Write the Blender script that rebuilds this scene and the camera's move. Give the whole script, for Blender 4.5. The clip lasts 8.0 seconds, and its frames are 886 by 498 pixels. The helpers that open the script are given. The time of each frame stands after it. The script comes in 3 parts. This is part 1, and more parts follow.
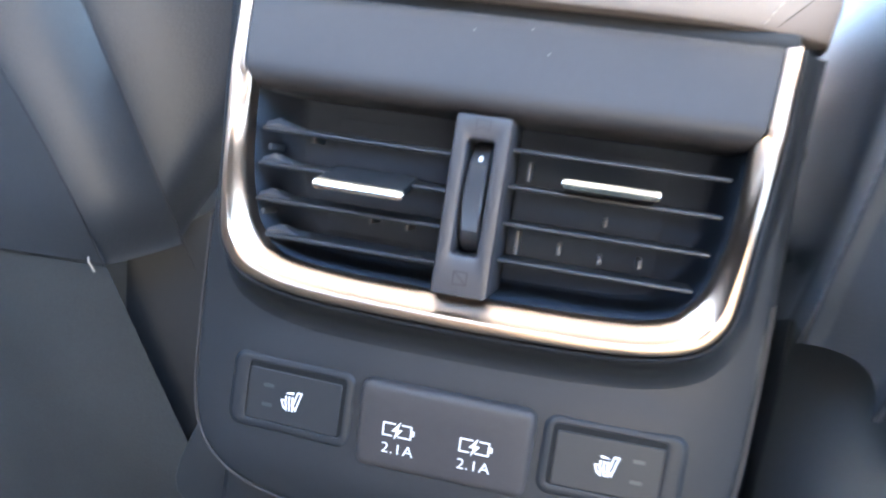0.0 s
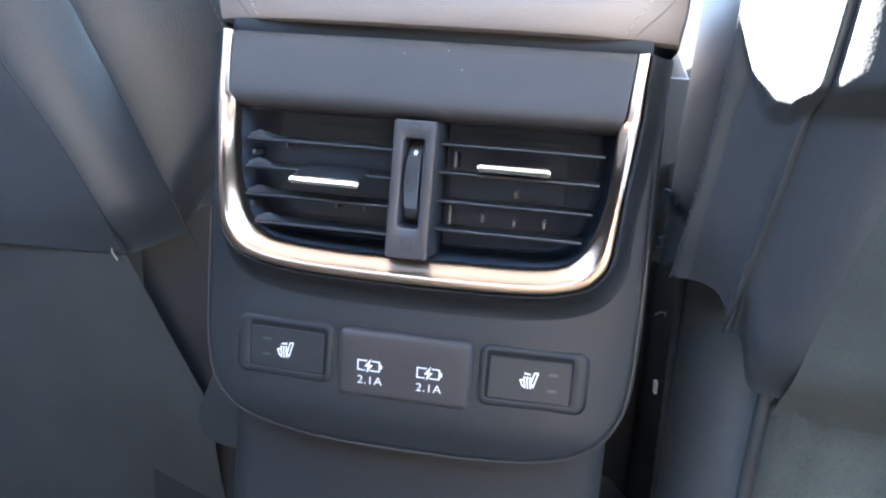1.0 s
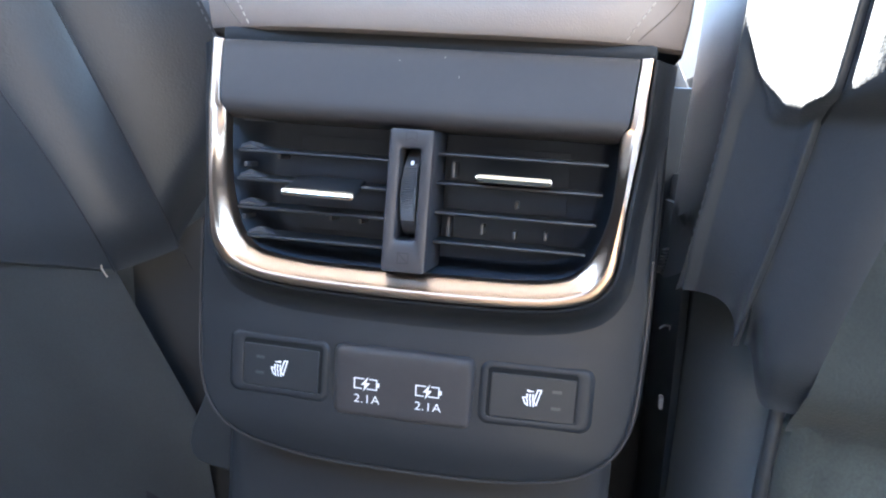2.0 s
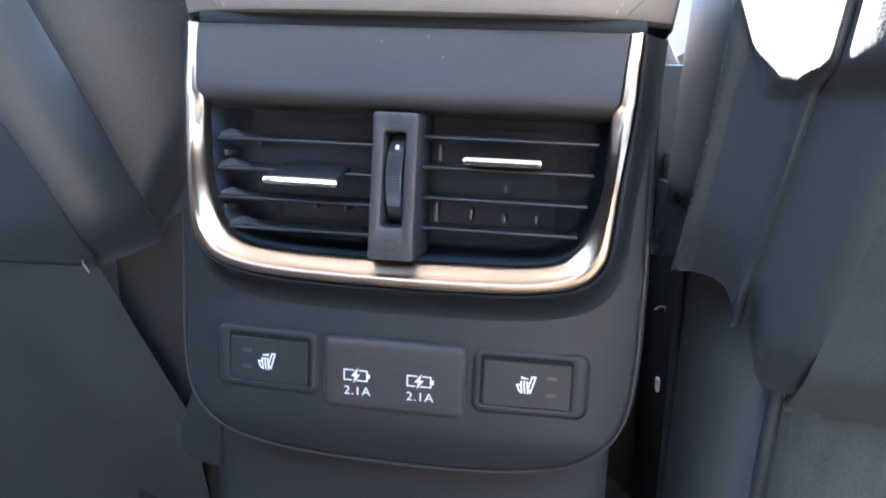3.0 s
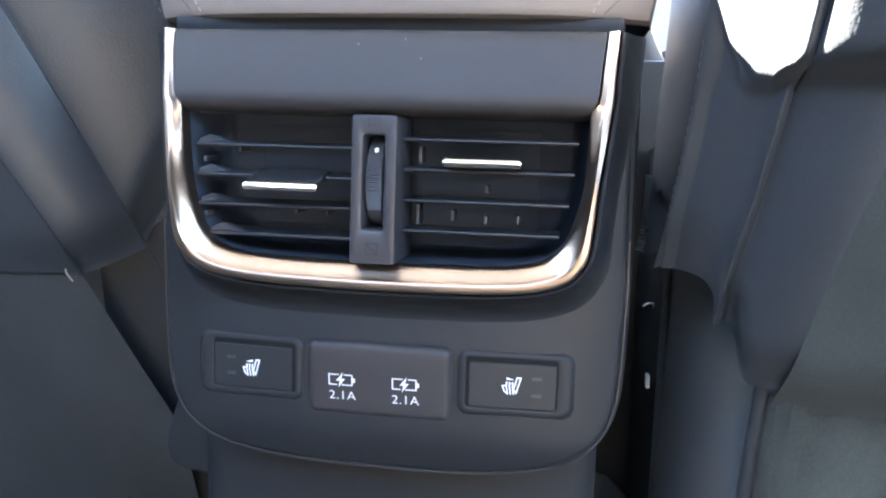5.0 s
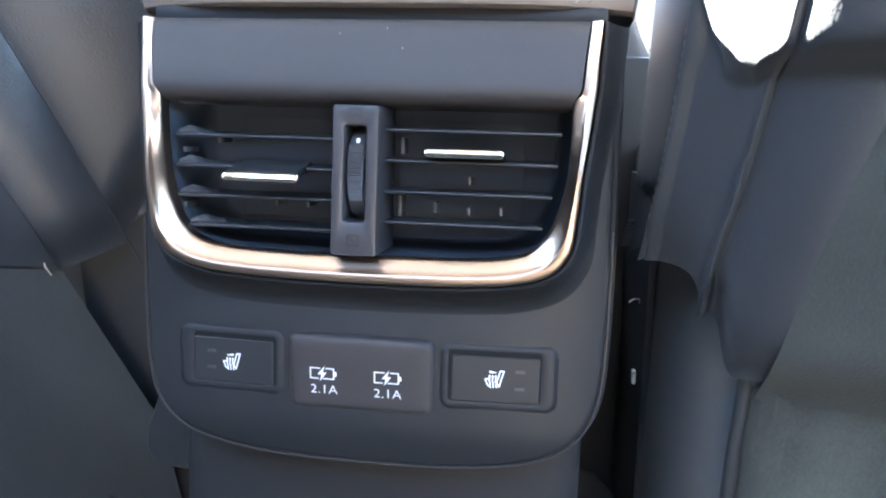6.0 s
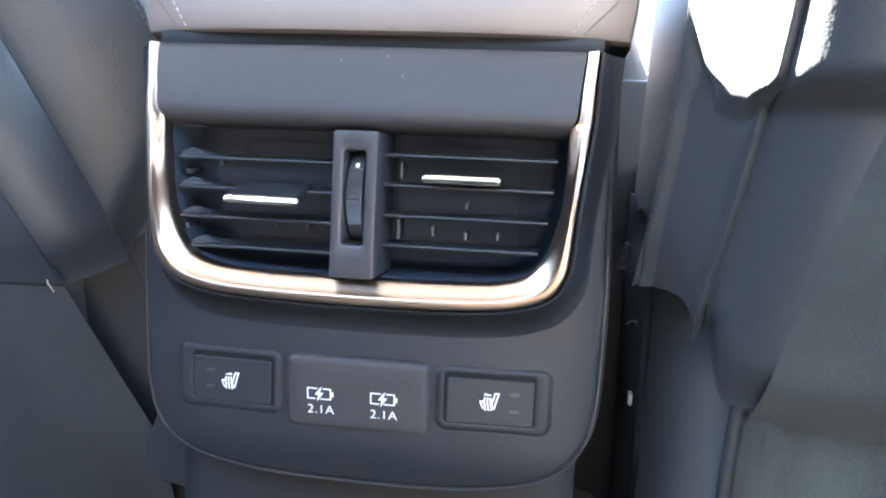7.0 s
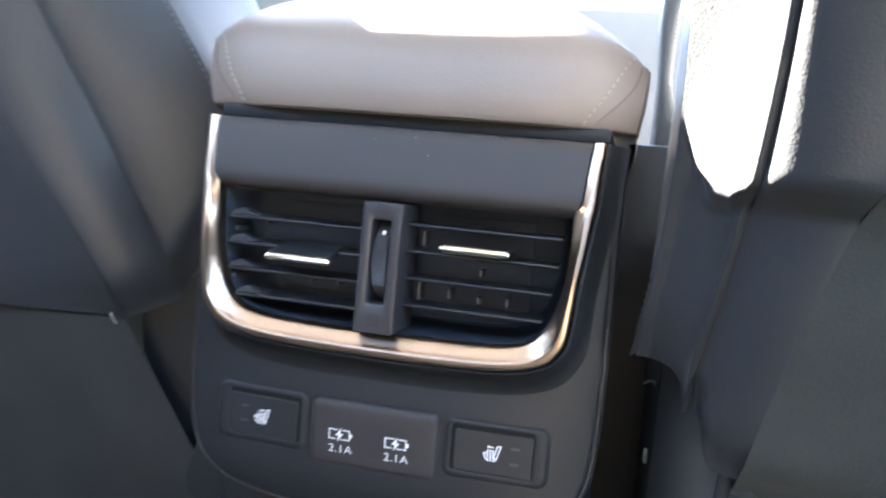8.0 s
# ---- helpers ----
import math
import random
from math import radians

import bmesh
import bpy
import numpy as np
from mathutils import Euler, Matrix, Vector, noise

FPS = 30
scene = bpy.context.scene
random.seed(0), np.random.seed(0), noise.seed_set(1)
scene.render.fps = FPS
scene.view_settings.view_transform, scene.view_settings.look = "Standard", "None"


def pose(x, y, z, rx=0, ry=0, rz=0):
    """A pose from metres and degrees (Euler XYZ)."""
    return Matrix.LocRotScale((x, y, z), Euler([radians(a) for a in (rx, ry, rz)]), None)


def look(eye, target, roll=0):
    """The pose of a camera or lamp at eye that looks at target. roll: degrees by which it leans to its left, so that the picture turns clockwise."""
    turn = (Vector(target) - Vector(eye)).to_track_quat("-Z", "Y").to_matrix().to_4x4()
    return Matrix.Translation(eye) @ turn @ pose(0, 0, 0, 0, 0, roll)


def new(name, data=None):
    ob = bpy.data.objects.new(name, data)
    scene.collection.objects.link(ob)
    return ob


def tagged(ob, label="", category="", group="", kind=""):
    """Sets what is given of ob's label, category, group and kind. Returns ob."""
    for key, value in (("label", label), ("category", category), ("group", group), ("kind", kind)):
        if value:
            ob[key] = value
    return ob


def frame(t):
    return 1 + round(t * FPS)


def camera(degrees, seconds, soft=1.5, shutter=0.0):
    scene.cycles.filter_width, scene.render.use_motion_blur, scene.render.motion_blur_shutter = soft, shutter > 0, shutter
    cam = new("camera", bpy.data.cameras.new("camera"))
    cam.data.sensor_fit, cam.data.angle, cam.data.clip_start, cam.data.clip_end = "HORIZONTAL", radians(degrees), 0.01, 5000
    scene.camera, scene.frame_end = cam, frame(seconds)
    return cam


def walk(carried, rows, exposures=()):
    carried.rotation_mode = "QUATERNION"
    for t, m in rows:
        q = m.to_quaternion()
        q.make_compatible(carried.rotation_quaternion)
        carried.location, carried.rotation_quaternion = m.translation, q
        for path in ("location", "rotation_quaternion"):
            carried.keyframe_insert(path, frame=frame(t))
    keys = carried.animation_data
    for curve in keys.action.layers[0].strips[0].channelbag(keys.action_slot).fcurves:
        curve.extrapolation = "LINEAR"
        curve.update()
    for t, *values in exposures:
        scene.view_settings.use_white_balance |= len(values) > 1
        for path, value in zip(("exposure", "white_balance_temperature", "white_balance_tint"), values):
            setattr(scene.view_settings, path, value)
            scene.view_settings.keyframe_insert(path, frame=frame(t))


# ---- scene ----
cam = camera(59.4, 8.0, soft=2.1, shutter=0.5)
PATH = [
    (0, (0.03468, -0.23800, 0.35478), (-0.32505, 1.71782, 0.14181), 8.373),
    (0.1, (0.03099, -0.24793, 0.36351), (-0.25137, 1.71465, 0.10169), 7.566),
    (0.2, (0.03003, -0.25930, 0.36519), (-0.19152, 1.70500, 0.06117), 7.061),
    (0.3, (0.03662, -0.27790, 0.36268), (-0.18726, 1.68195, 0.03277), 6.951),
    (0.4, (0.04745, -0.29202, 0.36027), (-0.21299, 1.66101, 0.01700), 6.417),
    (0.5, (0.05927, -0.30434, 0.36497), (-0.23391, 1.64342, 0.01813), 5.387),
    (1, (0.06372, -0.30447, 0.36531), (-0.26816, 1.64679, 0.07820), 4.630),
    (2.5, (0.06199, -0.28867, 0.36257), (-0.26643, 1.66876, 0.11642), 3.504),
    (3, (0.06308, -0.28600, 0.36265), (-0.25257, 1.66805, 0.07624), 2.735),
    (3.5, (0.06371, -0.28317, 0.36408), (-0.24215, 1.66954, 0.05850), 2.226),
    (4, (0.06815, -0.28386, 0.36098), (-0.23399, 1.67025, 0.06075), 2.086),
    (5.5, (0.06718, -0.28422, 0.36476), (-0.23118, 1.67269, 0.07927), 1.387),
    (6, (0.07002, -0.28156, 0.36020), (-0.20706, 1.67854, 0.07518), 1.747),
    (6.5, (0.07014, -0.28325, 0.36393), (-0.20418, 1.68062, 0.10321), 2.174),
    (7, (0.07239, -0.28508, 0.36422), (-0.21272, 1.67887, 0.11598), 2.417),
    (7.5, (0.08084, -0.29450, 0.37140), (-0.24729, 1.66719, 0.16146), 2.940),
    (7.7, (0.08154, -0.29674, 0.38391), (-0.24544, 1.66315, 0.15605), 3.467),
    (7.8, (0.08407, -0.29929, 0.38265), (-0.26322, 1.65992, 0.18047), 3.911),
    (8, (0.09309, -0.31137, 0.38124), (-0.34585, 1.63202, 0.20647), 5.142),
]
walk(cam, [(t, look(eye, target, roll)) for t, eye, target, roll in PATH],
     exposures=[(0, 7.50, 6300, 9), (0.2, 6.88, 6200, 7), (0.5, 6.88, 6200, 7), (1.0, 7.1, 6300, 9), (2.5, 6.82, 6300, 9), (4.0, 6.88, 6300, 9), (6.0, 6.98, 6300, 9), (6.5, 7.08, 6300, 9), (7.5, 7.2, 6550, 9), (7.8, 6.95, 6650, 9), (8.0, 6.55, 6750, 9)])

# ---------------------------------------------------------------- light
SUN_TO = Vector((-0.85, 0.46, 0.67)).normalized()
world = bpy.data.worlds.new("sky")
scene.world = world
world.use_nodes = True
wn = world.node_tree
sky = wn.nodes.new("ShaderNodeTexSky")
sky.sky_type = "NISHITA"
sky.sun_disc = False
sky.dust_density, sky.ozone_density = 0.5, 1.3
sky.sun_elevation = math.asin(SUN_TO.z)
sky.sun_rotation = math.atan2(SUN_TO.x, SUN_TO.y)
wn.links.new(sky.outputs[0], wn.nodes["Background"].inputs[0])
wn.nodes["Background"].inputs[1].default_value = 0.05
sun = new("sun", bpy.data.lights.new("sun", "SUN"))
sun.data.energy, sun.data.angle, sun.data.color = 5.0, radians(0.53), (1.0, 0.94, 0.85)
sun.matrix_world = look(SUN_TO * 5, (0, 0, 0))


# ---------------------------------------------------------------- materials
def material(name, base, rough=0.5, metal=0.0, vary=0.12, scale=60.0, bump=0.0, bump_scale=900.0, bump_kind="NOISE",
             spec=0.5, sheen=0.0, rough_vary=0.08):
    m = bpy.data.materials.new(name)
    m.use_nodes = True
    t = m.node_tree
    b = t.nodes["Principled BSDF"]
    b.inputs["Metallic"].default_value = metal
    b.inputs["Specular IOR Level"].default_value = spec
    b.inputs["Sheen Weight"].default_value = sheen
    co = t.nodes.new("ShaderNodeTexCoord")

    def noise_at(s, detail=4.0):
        n = t.nodes.new("ShaderNodeTexNoise")
        n.inputs["Scale"].default_value = s
        n.inputs["Detail"].default_value = detail
        t.links.new(co.outputs["Object"], n.inputs["Vector"])
        return n

    broad, fine = noise_at(scale * 0.2), noise_at(scale * 6.0)
    mixv = t.nodes.new("ShaderNodeMath")
    mixv.operation = "MULTIPLY_ADD"
    t.links.new(fine.outputs[0], mixv.inputs[0])
    mixv.inputs[1].default_value = 0.4
    t.links.new(broad.outputs[0], mixv.inputs[2])
    ramp = t.nodes.new("ShaderNodeValToRGB")
    ramp.color_ramp.elements[0].position, ramp.color_ramp.elements[1].position = 0.35, 1.05
    ramp.color_ramp.elements[0].color = (*[c * (1 - vary) for c in base], 1)
    ramp.color_ramp.elements[1].color = (*[min(1, c * (1 + vary)) for c in base], 1)
    t.links.new(mixv.outputs[0], ramp.inputs[0])
    t.links.new(ramp.outputs[0], b.inputs["Base Color"])
    rr = t.nodes.new("ShaderNodeMapRange")
    rr.inputs["To Min"].default_value = max(0.02, rough - rough_vary)
    rr.inputs["To Max"].default_value = min(1, rough + rough_vary)
    t.links.new(broad.outputs[0], rr.inputs["Value"])
    t.links.new(rr.outputs[0], b.inputs["Roughness"])
    if bump:
        if bump_kind == "VORONOI":
            g = t.nodes.new("ShaderNodeTexVoronoi")
            g.feature = "SMOOTH_F1"
            g.inputs["Scale"].default_value = bump_scale
            warp = noise_at(bump_scale * 0.35, 2.0)
            mixc = t.nodes.new("ShaderNodeMixRGB")
            mixc.blend_type = "ADD"
            mixc.inputs[0].default_value = 0.0009
            t.links.new(co.outputs["Object"], mixc.inputs[1])
            t.links.new(warp.outputs["Color"], mixc.inputs[2])
            t.links.new(mixc.outputs[0], g.inputs["Vector"])
        else:
            g = noise_at(bump_scale, 3.0)
        bp = t.nodes.new("ShaderNodeBump")
        bp.inputs["Strength"].default_value = bump
        bp.inputs["Distance"].default_value = 0.0003
        t.links.new(g.outputs[0], bp.inputs["Height"])
        t.links.new(bp.outputs[0], b.inputs["Normal"])
    return m


M_PANEL = material("console_plastic", (0.0168, 0.0184, 0.0212), 0.48, bump=0.10, bump_scale=1500, spec=0.28)
M_UPPER = material("upper_garnish_plastic", (0.036, 0.0335, 0.0345), 0.50, spec=0.3, bump=0.08, bump_scale=1500)
M_SLAT = material("slat_plastic", (0.015, 0.0165, 0.0195), 0.40, spec=0.5, bump=0.05, bump_scale=1500)
M_DIVIDER = material("divider_plastic", (0.029, 0.0280, 0.0315), 0.38, bump=0.08, bump_scale=1500)
M_BUTTON = material("button_plastic", (0.017, 0.0188, 0.0212), 0.5, spec=0.35, bump=0.06, bump_scale=1800)
M_WELL = material("gap_plastic", (0.014, 0.0155, 0.018), 0.6, spec=0.3)
# black duct, with a pale blue haze mixed into its base colour
M_DEEP = material("duct_black_hazed", (0.036, 0.044, 0.058), 0.8, spec=0.1)
M_WHEEL = material("wheel_plastic", (0.040, 0.042, 0.048), 0.4, bump=0.05)
M_TRIM = material("satin_champagne_metal", (0.47, 0.350, 0.268), 0.29, 1.0, vary=0.03, rough_vary=0.03)
M_CHROME = material("polished_chrome", (0.80, 0.74, 0.64), 0.14, 1.0, vary=0.02, rough_vary=0.03)
M_PRINT = material("white_print", (0.85, 0.86, 0.88), 0.5, vary=0.03)
M_FAINT = material("unlit_lens", (0.032, 0.034, 0.039), 0.4)
M_FAINTPRINT = material("embossed_mark", (0.010, 0.010, 0.012), 0.5)
M_LEATHER = material("black_leather", (0.028, 0.0315, 0.0365), 0.42, spec=0.38, bump=0.24, bump_scale=1000, bump_kind="VORONOI", vary=0.15, sheen=0.05)
M_TAUPE = material("taupe_leather", (0.205, 0.168, 0.147), 0.46, bump=0.22, bump_scale=1700, bump_kind="VORONOI", vary=0.06)
M_STITCH = material("pale_thread", (0.32, 0.285, 0.24), 0.7, vary=0.1)
M_DARKSTITCH = material("grey_thread", (0.075, 0.077, 0.085), 0.7, vary=0.1)
M_SEAM = material("sewn_seam", (0.10, 0.080, 0.066), 0.7)
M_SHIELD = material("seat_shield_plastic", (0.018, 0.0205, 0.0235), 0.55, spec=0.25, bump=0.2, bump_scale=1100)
M_FELT = material("felt_cover", (0.028, 0.033, 0.031), 0.95, bump=0.9, bump_scale=800, vary=0.4, scale=120, sheen=0.1)
M_CARPET = material("floor_carpet", (0.050, 0.057, 0.051), 1.0, bump=1.0, bump_scale=900, vary=0.35, scale=140, sheen=0.1)
# same grey-black shield plastic, base colour lightened to offset the shade on the right
M_SIDE = material("shield_plastic_lifted", (0.12, 0.130, 0.134), 0.6, bump=0.25, bump_scale=1100)
M_COVER = material("seat_felt", (0.036, 0.042, 0.037), 1.0, bump=1.0, bump_scale=750, vary=0.6, scale=120, sheen=0.1)
M_BOARD = material("seat_back_cloth", (0.027, 0.031, 0.033), 0.8, bump=0.6, bump_scale=750, vary=0.3, scale=120)
M_GAP = material("shut_gap", (0.006, 0.0065, 0.0075), 0.7, spec=0.2)
M_STEEL = material("zinc_steel", (0.70, 0.69, 0.66), 0.35, 0.7, vary=0.08)
M_WHITECLIP = material("white_nylon", (0.78, 0.77, 0.72), 0.5, vary=0.05)
M_DARKMETAL = material("dark_bracket_steel", (0.055, 0.060, 0.064), 0.6, 0.0, vary=0.2)
M_HEADLINER = material("headliner_cloth", (0.36, 0.36, 0.36), 0.95, bump=0.4, vary=0.06)
M_DOORCARD = material("door_trim", (0.15, 0.145, 0.14), 0.6, vary=0.1)
M_GROUND = material("pale_concrete", (0.21, 0.208, 0.205), 0.9, vary=0.15, scale=3.0)
M_REAR = material("rear_bench_cloth", (0.150, 0.128, 0.110), 0.8, vary=0.08)


# ---------------------------------------------------------------- mesh helpers
def thing(name, label, category, at=(0, 0, 0), group="", kind=""):
    ob = new(name)
    ob.location = at
    return tagged(ob, label, category, group, kind)


def part(name, bm, mat, parent, label="", smooth=True):
    me = bpy.data.meshes.new(name)
    bmesh.ops.recalc_face_normals(bm, faces=bm.faces)
    if smooth:
        for f in bm.faces:
            f.smooth = True
        for e in bm.edges:
            if len(e.link_faces) == 2 and e.calc_face_angle(0) > radians(38):
                e.smooth = False
    bm.to_mesh(me)
    bm.free()
    me.materials.append(mat)
    ob = new(name, me)
    if parent is not None:
        chain, p = Vector((0, 0, 0)), parent
        while p is not None:
            chain += p.location
            p = p.parent
        ob.parent = parent
        ob.location = -chain
    if label:
        ob["label"] = label
    return ob


def rrect(cx, cz, w, h, r, n=5):
    pts = []
    for qx, qz, a0 in ((1, 1, 0), (-1, 1, 90), (-1, -1, 180), (1, -1, 270)):
        for i in range(n + 1):
            a = radians(a0 + 90 * i / n)
            pts.append((cx + qx * (w / 2 - r) + r * math.cos(a), cz + qz * (h / 2 - r) + r * math.sin(a)))
    return pts


def inset(loop, d):
    out, n = [], len(loop)
    for i in range(n):
        a, b, c = Vector(loop[i - 1]), Vector(loop[i]), Vector(loop[(i + 1) % n])
        t1, t2 = (b - a), (c - b)
        if t1.length < 1e-9:
            t1 = t2
        if t2.length < 1e-9:
            t2 = t1
        n1, n2 = Vector((-t1.y, t1.x)).normalized(), Vector((-t2.y, t2.x)).normalized()
        m = (n1 + n2).normalized()
        k = d / max(0.5, m.dot(n1))
        out.append((b.x + m.x * k, b.y + m.y * k))
    return out


def loft(loops, close=True, cap_first=False, cap_last=False, bm=None):
    """Skin rings of (x, y, z) points with equal counts."""
    bm = bm or bmesh.new()
    rings = [[bm.verts.new(p) for p in ring] for ring in loops]
    n = len(rings[0])
    for r1, r2 in zip(rings, rings[1:]):
        for i in range(n if close else n - 1):
            j = (i + 1) % n
            bm.faces.new((r1[i], r1[j], r2[j], r2[i]))
    if cap_first:
        bm.faces.new(rings[0][::-1])
    if cap_last:
        bm.faces.new(rings[-1])
    return bm


def flat(loop, y):
    return [(x, y, z) for x, z in loop]


def pad(loop, y_back, y_front, bevel, bm=None, steps=3):
    """A plate standing off a wall, front at y_front (towards -y), with rounded front edges."""
    rings = [flat(loop, y_back)]
    for i in range(steps + 1):
        a = math.pi / 2 * i / steps
        rings.append(flat(inset(loop, bevel * (1 - math.cos(a))), y_front + bevel * (1 - math.sin(a))))
    return loft(rings, cap_first=True, cap_last=True, bm=bm)


def box(x0, x1, y0, y1, z0, z1, bm=None, bevel=0.0, seg=2):
    bm = bm or bmesh.new()
    vs = [bm.verts.new((x, y, z)) for x in (x0, x1) for y in (y0, y1) for z in (z0, z1)]
    fs = [bm.faces.new([vs[i] for i in q]) for q in ((0, 1, 3, 2), (4, 6, 7, 5), (0, 4, 5, 1), (2, 3, 7, 6), (0, 2, 6, 4), (1, 5, 7, 3))]
    if bevel:
        edges = list({e for f in fs for e in f.edges})
        bmesh.ops.bevel(bm, geom=edges, offset=bevel, segments=seg, affect="EDGES", profile=0.6)
    return bm


def tube(path, radius, n=8, bm=None, closed=False):
    bm = bm or bmesh.new()
    pts = [Vector(p) for p in path]
    rings = []
    for i, p in enumerate(pts):
        d = (pts[min(i + 1, len(pts) - 1)] - pts[max(i - 1, 0)]).normalized()
        s = d.cross(Vector((0.31, 0.17, 0.93))).normalized()
        u = d.cross(s)
        rings.append([p + (s * math.cos(6.28319 * k / n) + u * math.sin(6.28319 * k / n)) * radius for k in range(n)])
    return loft(rings, cap_first=True, cap_last=True, bm=bm)


def stroke(pts, w, y, bm, closed=False, thick=0.00012):
    """A mitred ribbon of ink in the x-z plane."""
    ps = [Vector(p) for p in pts]
    n = len(ps)
    left, right = [], []
    for i in range(n):
        a = ps[i - 1] if (i or closed) else ps[i]
        c = ps[(i + 1) % n] if (i < n - 1 or closed) else ps[i]
        t1, t2 = (ps[i] - a), (c - ps[i])
        if t1.length < 1e-9:
            t1 = t2
        if t2.length < 1e-9:
            t2 = t1
        n1, n2 = Vector((-t1.y, t1.x)).normalized(), Vector((-t2.y, t2.x)).normalized()
        m = (n1 + n2)
        m = m.normalized() if m.length > 1e-6 else n1
        k = w / 2 / max(0.45, m.dot(n1))
        left.append(ps[i] + m * k)
        right.append(ps[i] - m * k)
    lv = [bm.verts.new((p.x, y, p.y)) for p in left]
    rv = [bm.verts.new((p.x, y, p.y)) for p in right]
    for i in range(n if closed else n - 1):
        j = (i + 1) % n
        bm.faces.new((lv[i], lv[j], rv[j], rv[i]))
    return bm


def blob(pts, y, bm):
    bm.faces.new([bm.verts.new((x, y, z)) for x, z in pts])
    return bm


def text_mesh(body, size, x, y, z, bm, squash=1.0, weight=0.0):
    """Lettering with the built-in font, standing in the x-z plane, centred on x."""
    cu = bpy.data.curves.new("lettering", "FONT")
    cu.body, cu.size, cu.align_x, cu.offset, cu.space_character = body, size, "CENTER", weight, 1.08
    ob = bpy.data.objects.new("lettering", cu)
    scene.collection.objects.link(ob)
    bpy.context.view_layer.update()
    me = bpy.data.meshes.new_from_object(ob.evaluated_get(bpy.context.evaluated_depsgraph_get()))
    vs = [bm.verts.new((x + v.co.x * squash, y, z + v.co.y)) for v in me.vertices]
    for p in me.polygons:
        bm.faces.new([vs[i] for i in p.vertices])
    bpy.data.objects.remove(ob)
    bpy.data.curves.remove(cu)
    bpy.data.meshes.remove(me)
    return bm


def sm(a, b, t):
    t = min(1, max(0, (t - a) / (b - a)))
    return t * t * (3 - 2 * t)


def stitches(path, length, gap, radius, bm=None):
    """Short threads laid along a line of points."""
    bm = bm or bmesh.new()
    pts = [Vector(p) for p in path]
    run, nxt = 0.0, 0.0
    for a, b in zip(pts, pts[1:]):
        seg = (b - a).length
        d = (b - a).normalized()
        while nxt < run + seg:
            p = a + d * (nxt - run)
            q = p + d * length
            side = d.cross(Vector((0, 1, 0))).normalized() * radius
            out = Vector((0, -radius, 0))
            ring = [[p + side * c + out * s for c, s in ((1, -0.6), (0.6, 0.7), (-0.6, 0.7), (-1, -0.6))],
                    [(p + q) / 2 + side * c * 1.15 + out * s * 1.3 for c, s in ((1, -0.6), (0.6, 0.7), (-0.6, 0.7), (-1, -0.6))],
                    [q + side * c + out * s for c, s in ((1, -0.6), (0.6, 0.7), (-0.6, 0.7), (-1, -0.6))]]
            loft(ring, cap_first=True, cap_last=True, bm=bm)
            nxt += length + gap
        run += seg
    return bm


# ---------------------------------------------------------------- setting: the cabin
def slab(name, x0, x1, y0, y1, z0, z1, mat, label):
    ob = part(name, box(x0, x1, y0, y1, z0, z1), mat, None, smooth=False)
    return tagged(ob, label, "cabin", kind="structure")


def frame_wall(name, at, thick, lo, hi, z0, z1, hole, mat, label):
    """An upright wall across the car with one opening (u0, u1, v0, v1) through it."""
    u0, u1, v0, v1 = hole
    bm = bmesh.new()
    for a, b, c, d in ((lo, hi, z0, v0), (lo, hi, v1, z1), (lo, u0, v0, v1), (u1, hi, v0, v1)):
        box(a, b, at, at + thick, c, d, bm)
    ob = part(name, bm, mat, None, smooth=False)
    return tagged(ob, label, "cabin", kind="structure")


def ground_relief():
    nx, ny = 90, 70
    x0, x1, y0, y1 = -0.72, 0.72, -0.95, 1.0
    bm = bmesh.new()
    rows = []
    for j in range(ny + 1):
        y = y0 + (y1 - y0) * j / ny
        row = []
        for i in range(nx + 1):
            x = x0 + (x1 - x0) * i / nx
            tunnel = 0.10 * (1 - sm(0.10, 0.20, abs(x)))
            z = tunnel * sm(-0.75, -0.5, y) + 0.003 * noise.noise((x * 9, y * 9, 0))
            row.append((x, y, z))
        rows.append(row)
    return loft(rows, close=False, bm=bm)


tagged(part("floor", ground_relief(), M_CARPET, None), "dark grey-green carpeted car floor with centre tunnel", "floor", kind="structure")
slab("floor_pan", -0.75, 0.75, -0.98, 1.6, -0.06, -0.02, M_DOORCARD, "dark steel floor pan under the carpet")
outside = bmesh.new()
bmesh.ops.create_circle(outside, cap_ends=True, segments=64, radius=400)
for v in outside.verts:
    v.co.z = -0.32
tagged(part("ground", outside, M_GROUND, None, smooth=False), "pale sunlit concrete ground outside the car", "ground", kind="structure")
slab("ceiling", -0.78, 0.78, -0.98, 0.42, 1.22, 1.26, M_HEADLINER, "pale grey cloth headliner of the cabin")
# unseen door wall, added as a sun mask; its window edges trim the sun patch
door = bmesh.new()
for a, b, lo, hi in ((-0.98, -0.56, -0.02, 1.22), (-0.56, -0.06, -0.02, 0.74), (-0.06, 0.20, -0.02, 1.22), (0.20, 0.472, -0.02, 0.84), (0.472, 1.6, -0.02, 1.22), (-0.56, -0.06, 1.17, 1.22), (0.20, 0.472, 1.19, 1.22)):
    box(-0.78, -0.74, a, b, lo, hi, door)
tagged(part("wall_west", door, M_DOORCARD, None, smooth=False), "unseen dark door trim, its two window openings placed to shape the sun", "cabin", kind="structure")
# unseen door wall; the low opening stands for an open rear door, sized for brightness
door = bmesh.new()
